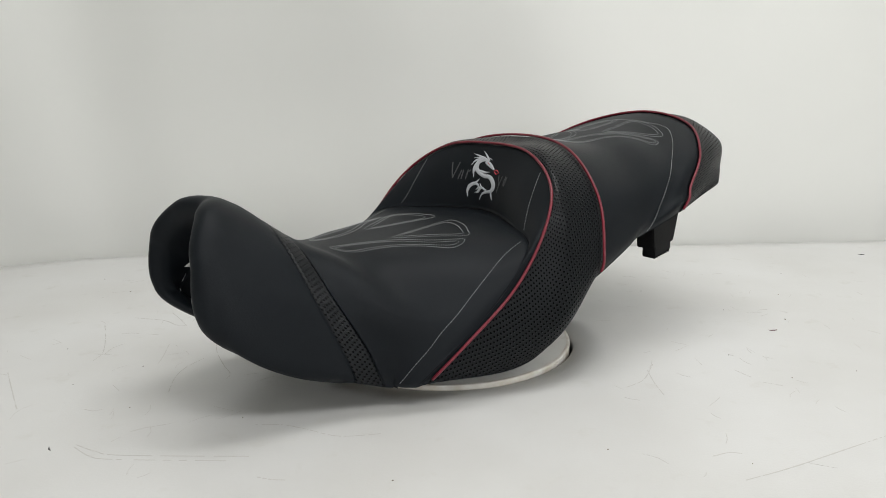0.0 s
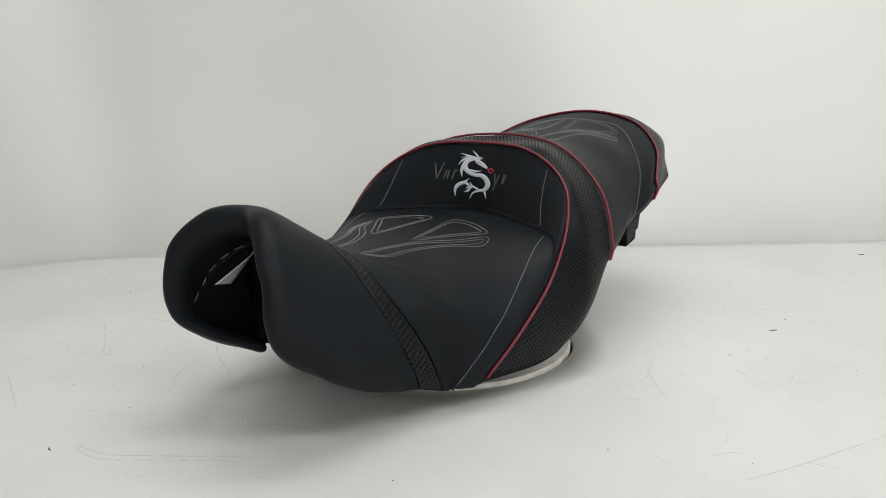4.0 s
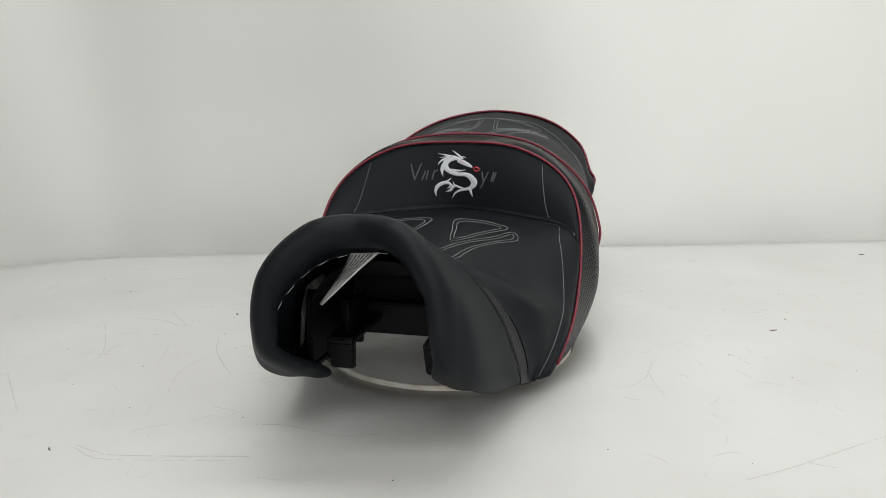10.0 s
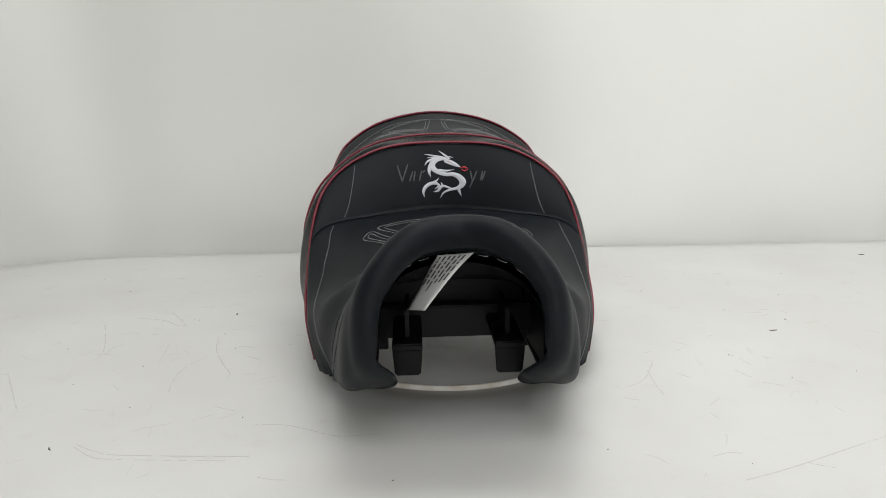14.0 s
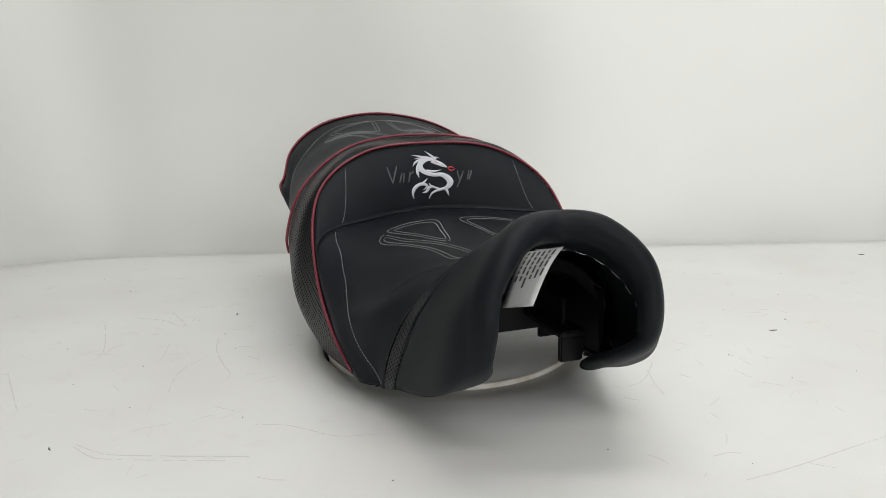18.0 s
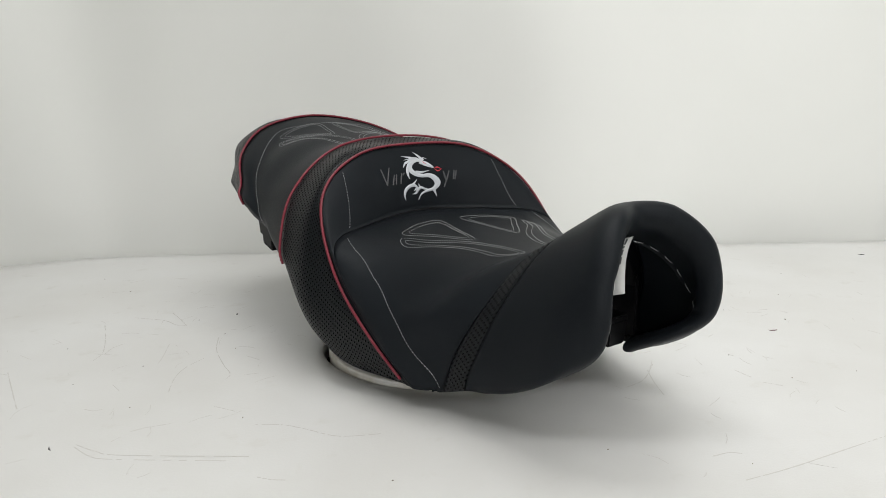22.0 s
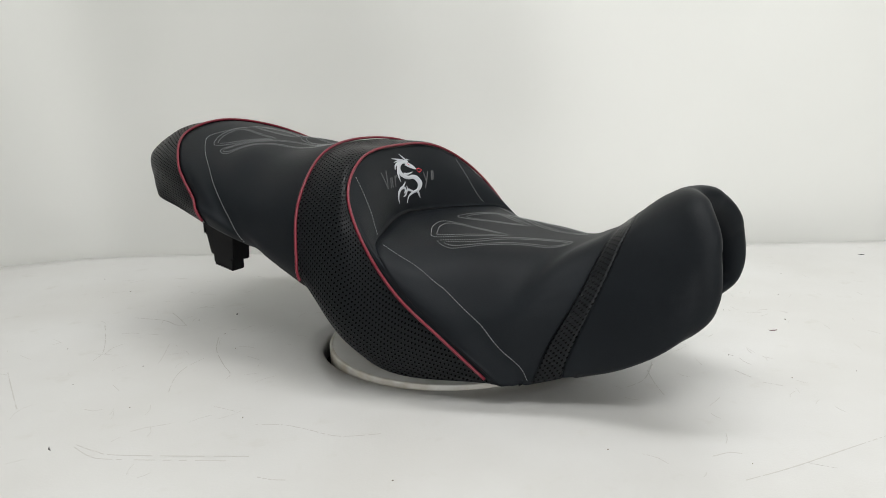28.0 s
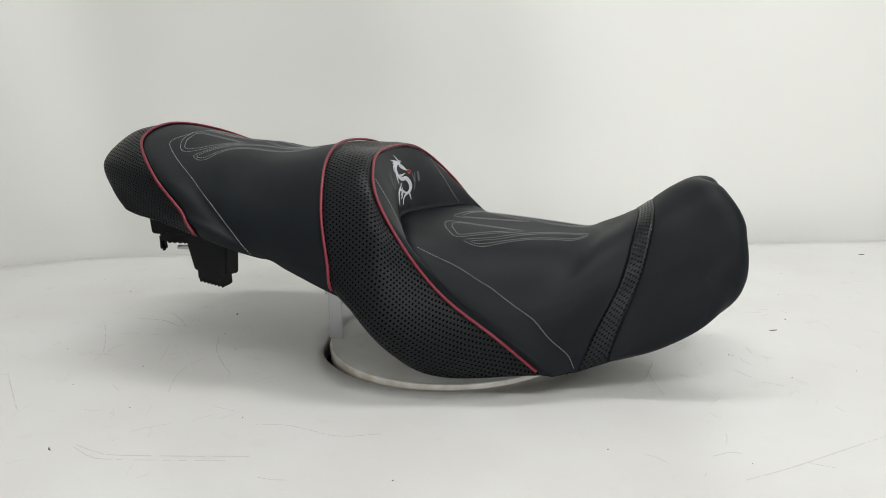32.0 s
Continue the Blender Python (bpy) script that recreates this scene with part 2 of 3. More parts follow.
RIDER = (
    rib((-56, 206), (-40, 89, 200), (-10, 152, 170), (54, 163, 99), (102, 158, 62), (138, 144, 26)),  # backrest, middle
    rib((-54, 164), (-27, 88, 160), (9, 155, 148), (67, 162, 92), (112, 157, 57), (142, 143, 25)),  # fold under the backrest
    rib((135, 150), (119, 83, 144), (103, 142, 103), (109, 157, 69), (129, 150, 47), (149, 139, 25)),  # rider seat, rear
    rib((178, 151), (160, 76, 139), (138, 134, 102), (129, 148, 66), (142, 143, 45), (155, 134, 25)),  # rider seat, middle
    rib((196, 156), (185, 71, 148), (166, 125, 109), (150, 139, 64), (154, 135, 44), (160, 128, 26)),  # rider seat, front
)
NOSE = (
    rib((224, 175), (220, 59, 163), (207, 104, 117), (182, 122, 63), (175, 124, 43), (168, 124, 25)),  # strip, rear seam
    rib((239, 187), (239, 58, 173), (227, 99, 123), (207, 116, 68), (200, 120, 47), (198, 120, 36)),  # strip, front seam
    rib((257, 201), (273, 55, 188), (292, 93, 140), (280, 103, 71), (249, 102, 48), (210, 98, 32)),  # nose, middle
    rib((271, 209), (291, 49, 201), (315, 84, 158), (313, 85, 91), (283, 77, 67), (239, 77, 44)),  # nose rim
)
RIBS = np.array(TAIL + PASSENGER + BAND + RIDER + NOSE)

KNOTS = (0, 0.05, 0.085, 0.12, 0.2, 0.245, 0.29, 0.36, 0.385, 0.41, 0.44, 0.47, 0.54, 0.58, 0.62, 0.69, 0.725, 0.8, 0.87)
GIRTH = np.array((-4, -3.5, -3, -2, -1, 0, 1, 2, 3, 3.5, 4.0))
REAR_SEAM, SEAM, CREASE = 7, 9, 11
SWAY = -0.00308


def spline_weights(knots, at, breaks=()):
    """Weights of smooth interpolation through the knots, with a fold at the breaks."""
    n = len(knots)
    left, right = np.zeros((n, n)), np.zeros((n, n))
    for m, turn in ((left, 0), (right, 1)):
        for i in range(n):
            a, b = max(i - 1, 0), min(i + 1, n - 1)
            if i in breaks:
                a, b = (a, i) if turn == 0 else (i, b)
            if a == i or b == i:
                m[i, b] += 1 / (knots[b] - knots[a])
                m[i, a] -= 1 / (knots[b] - knots[a])
            else:
                h0, h1 = knots[i] - knots[a], knots[b] - knots[i]
                w0, w1 = h1 / (h0 + h1), h0 / (h0 + h1)
                m[i, i] += w0 / h0 - w1 / h1
                m[i, a] -= w0 / h0
                m[i, b] += w1 / h1
    out = np.zeros((len(at), n))
    for k, u in enumerate(at):
        i = int(np.clip(np.searchsorted(knots, u, side="right") - 1, 0, n - 2))
        h = knots[i + 1] - knots[i]
        t = (u - knots[i]) / h
        out[k, i] += 2 * t ** 3 - 3 * t * t + 1
        out[k, i + 1] += -2 * t ** 3 + 3 * t * t
        out[k] += h * ((t ** 3 - 2 * t * t + t) * right[i] + (t ** 3 - t * t) * left[i + 1])
    return out


def sway(p):
    """The nose leans a little to the right."""
    p = p.copy()
    p[..., 1] += SWAY * np.clip((p[..., 0] - 0.084) / 0.21, 0, 2) ** 1.5
    return p


def skin(us, vs, ribs=None):
    """Points of the upholstery. u runs from the tail to the nose, v from the middle (0) down to the hem (4 left, -4 right)."""
    ribs = RIBS if ribs is None else ribs
    us, vs = np.asarray(us, float), np.asarray(vs, float)
    smooth, kinked = spline_weights(np.array(KNOTS), us, (REAR_SEAM, SEAM)), spline_weights(np.array(KNOTS), us, (REAR_SEAM, SEAM, CREASE))
    across = spline_weights(GIRTH, vs)
    both = np.concatenate([ribs[:, :0:-1] * (1, -1, 1), ribs], axis=1)
    w = np.clip((2.6 - np.abs(vs)) / 0.6, 0, 1)
    a = np.einsum("ui,ijc,vj->uvc", smooth, both, across)
    b = np.einsum("ui,ijc,vj->uvc", kinked, both, across)
    return sway(a + (b - a) * w[None, :, None])


def knot(i, f=0.0):
    i = int(i)
    return KNOTS[i] + (f * (KNOTS[min(i + 1, len(KNOTS) - 1)] - KNOTS[i]) if f else 0)


def normals_of(grid):
    du, dv = np.gradient(grid, axis=0), np.gradient(grid, axis=1)
    n = np.cross(du, dv)
    return n / np.maximum(np.linalg.norm(n, axis=2, keepdims=True), 1e-9)


seat = new("motorcycle_seat")
tagged(seat, "black leather motorcycle seat with red piping and silver embroidery", "motorcycle seat")


def front_roll(us, vs):
    """The nose cover rolls round the padded front edge and is folded back inside."""
    g = skin(us[-2:], vs)
    p, t = g[1], g[1] - g[0]
    along = np.gradient(p, axis=0)
    along /= np.linalg.norm(along, axis=1)[:, None]
    turn = np.clip((np.abs(vs) - 2.8) / 0.7, 0, 1)[:, None]
    t = t / np.linalg.norm(t, axis=1)[:, None]
    t = t - turn * along * (t * along).sum(axis=1)[:, None]
    t /= np.linalg.norm(t, axis=1)[:, None]
    n = np.cross(along, t)
    n /= np.linalg.norm(n, axis=1)[:, None]
    deep = 0.0205
    thick = np.interp(np.abs(vs), (0, 1.0, 2.0, 2.8, 3.3), (0.0138, 0.0135, 0.0118, 0.0105, 0.0075))[:, None]
    rows = [p]
    for a in np.radians(np.arange(12, 181, 12)):
        rows.append(p + deep * math.sin(a) * t + thick * (1 - math.cos(a)) * n)
    reach = np.clip((3.15 - np.abs(vs)) / 1.1, 0.14, 1)[:, None]
    for d in (0.012, 0.024, 0.036, 0.048):
        rows.append(rows[15] - d * reach * t + (-0.22 * d) * n)
    return np.array(rows), n, t


def panel(name, u0, u1, nu, mat, label="", nv=81, sink=0.0, puff=0.0, roll=False, fade=9.0):
    """One cover panel between two seams, with thickness; its edges are drawn into the seams."""
    us, vs = np.linspace(u0, u1, nu), np.linspace(-4, 4, nv)
    g = skin(us, vs)
    prof = np.minimum(np.arange(nu), np.arange(nu)[::-1]) / max(1, nu - 1)
    if roll:
        prof = np.arange(nu) / (nu - 1)
        g = np.concatenate([g, front_roll(us, vs)[0][1:]])
        prof = np.concatenate([prof, np.ones(len(g) - nu)])
        nu = len(g)
    nrm = normals_of(g)
    dip = puff * (1 - np.exp(-prof * 14))[:, None, None] - sink * np.exp(-prof * 30)[:, None, None] * np.clip((fade - np.abs(vs)) / 0.5, 0, 1)[None, :, None]
    outer = g + nrm * dip
    inner = outer - nrm * 0.005
    verts = np.concatenate([outer.reshape(-1, 3), inner.reshape(-1, 3)])
    faces = []
    m = nu * nv
    for i in range(nu - 1):
        for k in range(nv - 1):
            a = i * nv + k
            faces.append((a, a + 1, a + nv + 1, a + nv))
            faces.append((m + a, m + a + nv, m + a + nv + 1, m + a + 1))
    for i in range(nu - 1):
        for k in (0, nv - 1):
            a, b = i * nv + k, (i + 1) * nv + k
            faces.append((a, b, m + b, m + a))
    for k in range(nv - 1):
        for i in (0, nu - 1):
            a, b = i * nv + k, i * nv + k + 1
            faces.append((a, m + a, m + b, b))
    ob = mesh_object(name, verts, faces, mat, seat, label)
    # the cut edges stay sharp
    rim = 2 * (nu - 1) * (nv - 1)
    for p in ob.data.polygons[rim:]:
        p.use_smooth = False
    # lengths along and across the cover, in metres, for the perforation
    uv = ob.data.uv_layers.new(name="cover")
    lu = np.concatenate([np.zeros((1, nv)), np.cumsum(np.linalg.norm(np.diff(g, axis=0), axis=2), axis=0)])
    lv = np.concatenate([np.zeros((nu, 1)), np.cumsum(np.linalg.norm(np.diff(g, axis=1), axis=2), axis=1)], axis=1)
    lv = lv - lv[:, nv // 2:nv // 2 + 1]
    flat = np.stack([lu, lv], -1).reshape(-1, 2)
    flat = np.concatenate([flat, flat])
    loops = np.zeros(len(ob.data.loops), dtype=np.int32)
    ob.data.loops.foreach_get("vertex_index", loops)
    uv.data.foreach_set("uv", flat[loops].ravel().astype(np.float32))
    return ob


panel("tail_panel", knot(0), knot(3), 24, PERFORATED, "perforated black leather")
panel("passenger_panel", knot(3), knot(7), 40, LEATHER, sink=0.001)
panel("perforated_band", knot(7), knot(9), 26, PERFORATED, "perforated black leather", sink=0.001)
panel("backrest_panel", knot(9), knot(11), 20, LEATHER, sink=0.001, fade=2.3)
panel("rider_panel", knot(11), knot(15), 40, LEATHER, sink=0.001, fade=2.3)
panel("front_strip", knot(15), knot(16), 14, STRIP, "perforated black leather", sink=0.002, fade=3.6)
panel("nose_panel", knot(16), knot(18), 36, LEATHER, nv=121, sink=0.001, roll=True)
ROLL, ROLL_IN, ROLL_OUT = front_roll(np.linspace(knot(16), knot(18), 36), np.linspace(-4, 4, 121))


def seam_cord(name, u, v0, v1, radius, mat, label="", lift=0.6):
    vs = np.linspace(v0, v1, 90)
    e = 0.002
    g = skin([u - e, u, u + e], vs)
    nrm = normals_of(g)[1]
    return tube(name, g[1] + nrm * radius * lift, radius, mat, seat, 8, label)


for i, end in ((3, 3.88), (7, 3.7), (9, 3.93)):
    seam_cord("piping", knot(i), -end, end, 0.0016, PIPING, "red leather piping", lift=0.9)


def skin_at(us, vs):
    """Points of the cover and their outward normals, one for each pair of u and v."""
    us, vs = np.asarray(us, float), np.asarray(vs, float)
    both = np.concatenate([RIBS[:, :0:-1] * (1, -1, 1), RIBS], axis=1)

    def at(u, v):
        ac = spline_weights(GIRTH, v)
        p = np.einsum("ni,ijc,nj->nc", spline_weights(np.array(KNOTS), u, (REAR_SEAM, SEAM)), both, ac)
        q = np.einsum("ni,ijc,nj->nc", spline_weights(np.array(KNOTS), u, (REAR_SEAM, SEAM, CREASE)), both, ac)
        w = np.clip((2.6 - np.abs(v)) / 0.6, 0, 1)[:, None]
        return sway(p + (q - p) * w)

    p = at(us, vs)
    e = 1e-4
    n = np.cross(at(us + e, vs) - at(us - e, vs), at(us, vs + 20 * e) - at(us, vs - 20 * e))
    return p, n / np.linalg.norm(n, axis=1)[:, None]


def smooth_path(way, count, closed=False):
    """A smooth run of count places through the waypoints."""
    w = [Vector(p) for p in way]
    if closed:
        w = w[-1:] + w + w[:2]
    else:
        w = [2 * w[0] - w[1]] + w + [2 * w[-1] - w[-2]]
    out = []
    spans = len(w) - 3
    for k in range(count):
        s = min(k / (count - 1) * spans, spans - 1e-6)
        i, t = int(s), s - int(s)
        a, b, c, d = w[i:i + 4]
        out.append(0.5 * (2 * b + (c - a) * t + (2 * a - 5 * b + 4 * c - d) * t * t + (3 * b - a - 3 * c + d) * t ** 3))
    return np.array([tuple(p) for p in out])


def stitching(name, way, mat, closed=False, step=0.0036, length=0.0024, radius=0.00038, label="", mirror=False):
    """A row of single stitches along a path on the cover."""
    uv = smooth_path(way, 40 * len(way), closed)
    if mirror:
        uv[:, 1] *= -1
    p, n = skin_at(uv[:, 0], uv[:, 1])
    run = np.concatenate([[0], np.cumsum(np.linalg.norm(np.diff(p, axis=0), axis=1))])
    verts, faces = [], []
    for s in np.arange(step / 2, run[-1] - step / 2, step):
        def at(d):
            return Vector([np.interp(s + d, run, p[:, c]) for c in range(3)]), Vector([np.interp(s + d, run, n[:, c]) for c in range(3)]).normalized()
        (a, na), (m, nm), (b, nb) = at(-length / 2), at(0), at(length / 2)
        side = (b - a).cross(nm).normalized()
        base = len(verts)
        for q, nq, k, up in ((a, na, 0.6, -0.0001), (m, nm, 1.0, 0.00045), (b, nb, 0.6, -0.0001)):
            c = q + nq * (up + 0.0002)
            verts += [c + side * radius * k, c + nq * radius * k, c - side * radius * k, c - nq * radius * k]
        for i in (0, 4):
            for k in range(4):
                faces.append((base + i + k, base + i + (k + 1) % 4, base + i + 4 + (k + 1) % 4, base + i + 4 + k))
        faces += [(base + 3, base + 2, base + 1, base), (base + 8, base + 9, base + 10, base + 11)]
    return mesh_object(name, verts, faces, mat, seat, label, smooth=False)


RIDER_LINES = ([(0.4745, 1.68), (0.4875, 1.75), (0.5045, 1.93), (0.5296, 2.20), (0.5656, 2.68), (0.5907, 3.32), (0.6017, 3.93)],
               [(0.4745, 1.65), (0.4855, 1.72), (0.4975, 1.75), (0.5126, 1.85), (0.5276, 1.95), (0.5696, 2.42), (0.6177, 3.20), (0.6868, 3.95)])
for flip in (False, True):
    stitching("stitching", RIDER_LINES[flip], THREAD, mirror=flip)
    stitching("stitching", [(0.415, 1.33), (0.431, 1.34), (0.446, 1.37), (0.459, 1.42), (0.4690, 1.49)], THREAD, mirror=flip)
REAR_LINE = [(0.166, 0.42), (0.159, 0.8), (0.168, 1.15), (0.178, 1.45), (0.194, 1.85), (0.204, 2.3), (0.203, 2.75), (0.200, 3.2), (0.196, 3.9)]
stitching("stitching", [(u, -v) for u, v in REAR_LINE[::-1]] + [(0.170, 0.0)] + REAR_LINE, THREAD)

# quilted motif: a leaf and a long sweep on each half, in double rows
LEAF = [(0.523, 0.35), (0.506, 0.23), (0.4915, 0.17), (0.490, 0.45), (0.4925, 0.74), (0.497, 0.93), (0.5105, 0.66)]
LEAF_IN = [(0.519, 0.36), (0.506, 0.28), (0.4945, 0.24), (0.493, 0.45), (0.495, 0.69), (0.498, 0.83), (0.509, 0.60)]
SWEEP = [(0.5003, 1.02), (0.5095, 1.14), (0.5227, 0.88), (0.534, 0.70), (0.547, 0.63), (0.5615, 0.60), (0.572, 0.46), (0.5725, 0.27), (0.548, 0.25), (0.534, 0.33), (0.5245, 0.48), (0.5137, 0.79)]
SWEEP_IN = [(0.504, 1.02), (0.5098, 1.06), (0.5227, 0.81), (0.534, 0.63), (0.547, 0.56), (0.5605, 0.53), (0.568, 0.44), (0.5685, 0.32), (0.549, 0.31), (0.536, 0.39), (0.5265, 0.54), (0.516, 0.84)]
REAR_LEAF = [(0.236, 0.24), (0.2024, 0.14), (0.1704, 0.14), (0.1683, 0.45), (0.1712, 0.76), (0.1819, 1.02), (0.213, 0.68)]
REAR_LEAF_IN = [(0.2303, 0.27), (0.2024, 0.2), (0.1745, 0.2), (0.1729, 0.45), (0.1753, 0.7), (0.1835, 0.91), (0.2098, 0.61)]
REAR_SWEEP = [(0.1958, 1.1), (0.2122, 1.2), (0.24, 0.76), (0.265, 0.52), (0.298, 0.44), (0.336, 0.36), (0.302, 0.1), (0.272, 0.06), (0.25, 0.2), (0.2278, 0.56)]
REAR_SWEEP_IN = [(0.2007, 1.08), (0.2114, 1.12), (0.24, 0.69), (0.265, 0.46), (0.297, 0.38), (0.326, 0.33), (0.302, 0.16), (0.274, 0.12), (0.254, 0.26), (0.2311, 0.61)]
for shape in (LEAF, LEAF_IN, SWEEP, SWEEP_IN, REAR_LEAF, REAR_LEAF_IN, REAR_SWEEP, REAR_SWEEP_IN):
    for flip in (False, True):
        stitching("motif_stitching", shape, THREAD, True, 0.0026, 0.0019, 0.00032, mirror=flip)


def embroidery(name, strokes, mat, label):
    """Raised satin stitch: tapered strokes, in millimetres across and up from the emblem's middle, laid on the backrest."""
    verts, faces = [], []
    for way, widths in strokes:
        count = 10 * len(way)
        line = smooth_path([(*q, 0) for q in way], count)[:, :2]
        d = np.gradient(line, axis=0)
        d /= np.maximum(np.linalg.norm(d, axis=1), 1e-9)[:, None]
        side = np.stack([-d[:, 1], d[:, 0]], -1)
        wd = np.interp(np.linspace(0, 1, count), np.linspace(0, 1, len(widths)), widths)[:, None]
        rows = []
        for k, up in ((-0.5, 0.0001), (-0.25, 0.0007), (0.25, 0.0007), (0.5, 0.0001)):
            q = line + side * wd * k
            p, n = skin_at(0.4406 - q[:, 1] * EMBLEM_UP, 0.02 + q[:, 0] * EMBLEM_ACROSS)
            rows.append(p + n * up)
        base = len(verts)
        g = np.stack(rows, 1)
        verts += [tuple(v) for v in g.reshape(-1, 3)]
        for i in range(count - 1):
            for k in range(3):
                a = base + i * 4 + k
                faces.append((a, a + 4, a + 5, a + 1))
    return mesh_object(name, verts, faces, mat, seat, label)


EMBLEM_UP, EMBLEM_ACROSS = 0.00058, 0.0113
embroidery("embroidered_emblem", [
    ([(4.3, 25.2), (-2.7, 27.2), (-10.5, 24.4), (-14.9, 18.5), (-13.6, 11.2), (-6.7, 4.9), (2.6, 1.6), (11.5, 1.5), (18.4, -2.6), (22.5, -9.7), (20.9, -16.3), (15.7, -20.5), (6.8, -22.9), (-1.2, -27.5), (-5.5, -35.9)], (4.8, 6.0, 7.2, 7.6, 7.2, 6.4, 5.6, 6.4, 8.0, 8.4, 6.8, 4.8, 4.0, 2.4, 0.4)),
    ([(0.8, 24.1), (7.7, 20.9), (14.6, 16.7), (19.7, 13.1)], (5.6, 7.2, 5.6, 2.0)),
    ([(-7.0, 40.2), (-0.2, 33.9), (6.9, 25.8)], (0.4, 2.8, 4.0)),
    ([(3.6, 26.5), (7.0, 29.8), (11.9, 27.9)], (0.8, 2.0, 0.4)),
    ([(-24.8, 35.0), (-15.5, 32.6), (-1.5, 29.0)], (0.4, 2.4, 3.6)),
    ([(-22.6, 28.4), (-13.2, 29.4), (-2.7, 27.8)], (0.4, 2.4, 3.6)),
    ([(-24.5, 16.7), (-19.9, 23.7), (-10.4, 27.5)], (0.4, 3.2, 4.8)),
    ([(-17.2, -1.9), (-18.9, 6.6), (-17.3, 15.6), (-11.9, 23.3)], (0.4, 3.6, 5.6, 5.6)),
    ([(12.6, 9.1), (2.7, 7.3), (-7.1, 8.5)], (0.4, 3.2, 4.0)),
    ([(24.4, -16.3), (25.2, -10.9), (22.1, -4.4)], (0.4, 2.4, 4.0)),
    ([(20.9, -32.6), (18.9, -26.4), (16.7, -18.2)], (0.4, 2.8, 4.8)),
    ([(-25.6, -33.3), (-26.5, -25.0), (-23.5, -17.0), (-16.4, -12.1), (-9.4, -13.0), (-5.7, -17.3)], (0.4, 3.2, 5.2, 5.2, 4.0, 2.0)),
    ([(-6.6, -3.6), (-10.7, -8.5), (-18.3, -13.2)], (0.4, 2.8, 3.6)),
    ([(-14.3, -25.8), (-8.4, -24.0), (-4.8, -18.5), (0.4, -16.9), (4.1, -19.3)], (0.4, 3.6, 4.4, 3.2, 1.6)),
    ([(-4.7, -10.2), (-1.7, -16.2), (7.8, -20.5)], (0.4, 2.8, 3.2)),
    ([(-12.3, -21.2), (-9.5, -18.9), (-6.6, -14.9)], (0.4, 2.0, 2.4)),
], SILVER, "silver satin-stitch swirl")
embroidery("red_embroidery", [
    ([(20.3, 11.6), (25.0, 13.2), (30.1, 10.3)], (0.8, 2.4, 0.4)),
    ([(20.8, 10.7), (24.9, 7.4), (30.1, 10.0)], (0.8, 2.0, 0.4)),
    ([(4.5, 24.0), (7.2, 21.5), (10.0, 20.0)], (0.8, 2.4, 0.8)),
], RED_THREAD, "small red satin-stitch shape")
for x0, x1, z0, z1 in ((-58, -52, 20, -6), (-45, -52, 20, -6), (-39, -43, 8, -7), (-36, -38, 8, -7), (-28, -31, 9, -7), (-24, -27, 9, 5),
                       (32, 34, 7, -8), (40, 31, 7, -19), (50, 46, 8, -7), (47, 44, 8, -7)):
    embroidery("embroidered_bar", [([(x0, z0), ((x0 + x1) / 2, (z0 + z1) / 2), (x1, z1)], (1.6, 2.2, 1.6))], GREY_THREAD, "dark grey embroidered bar")


def leg_end(k, other):
    """The rounded end of the padded edge."""
    loop = ROLL[:16, k]
    out = loop.mean(axis=0) - ROLL[:16, other].mean(axis=0)
    out /= np.linalg.norm(out)
    mid, count = loop.mean(axis=0), len(loop)
    verts, faces = [], []
    for a in np.radians((0, 18, 36, 54, 72, 88)):
        verts += [tuple(q) for q in mid + (loop - mid) * math.cos(a) + out * 0.001 * math.sin(a)]
    for i in range(5):
        for q in range(count):
            faces.append((i * count + q, i * count + (q + 1) % count, (i + 1) * count + (q + 1) % count, (i + 1) * count + q))
    faces.append(tuple(range(5 * count, 6 * count)))
    return mesh_object("edge_end", verts, faces, LEATHER, seat)


leg_end(120, 119)
leg_end(0, 1)

# staples along the folded-in cover
row = ROLL[18]
run = np.concatenate([[0], np.cumsum(np.linalg.norm(np.diff(row, axis=0), axis=1))])
for d in np.arange(0.012, run[-1] - 0.01, 0.0185):
    p, b = (Vector([np.interp(q, run, row[:, c]) for c in range(3)]) for q in (d - 0.005, d + 0.005))
    lift = Vector(ROLL_IN[int(np.searchsorted(run, d))]) * 0.0022
    tube("staple", [p + lift * 0.6, p.lerp(b, 0.1) + lift, p.lerp(b, 0.9) + lift, b + lift * 0.6], 0.0003, STEEL, seat, 5)


def pan():
    """The moulded plastic pan under the foam, open towards the nose."""
    us, vs = np.linspace(KNOTS[0] + 0.03, KNOTS[16], 60), np.linspace(-4, 4, 61)
    g = skin(us, vs)
    low = np.minimum(g[:, :1, 2:], g[:, -1:, 2:]) + 0.014
    mid = (g[:, :1, 1:2] + g[:, -1:, 1:2]) / 2
    g = np.concatenate([g[..., :1], mid + (g[..., 1:2] - mid) * 0.82, low + (g[..., 2:] - low) * 0.82], axis=2)
    nu, nv = g.shape[:2]
    faces = [(i * nv + k, i * nv + k + 1, (i + 1) * nv + k + 1, (i + 1) * nv + k) for i in range(nu - 1) for k in range(nv - 1)]
    # closed underneath, from the tail to the middle of the seat
    verts = [tuple(p) for p in g.reshape(-1, 3)]
    for i in range(30):
        a, b = i * nv, i * nv + nv - 1
        faces.append((a, a + nv, b + nv, b))
    return mesh_object("pan", verts, faces, PLASTIC, seat, "black moulded plastic pan")


pan()


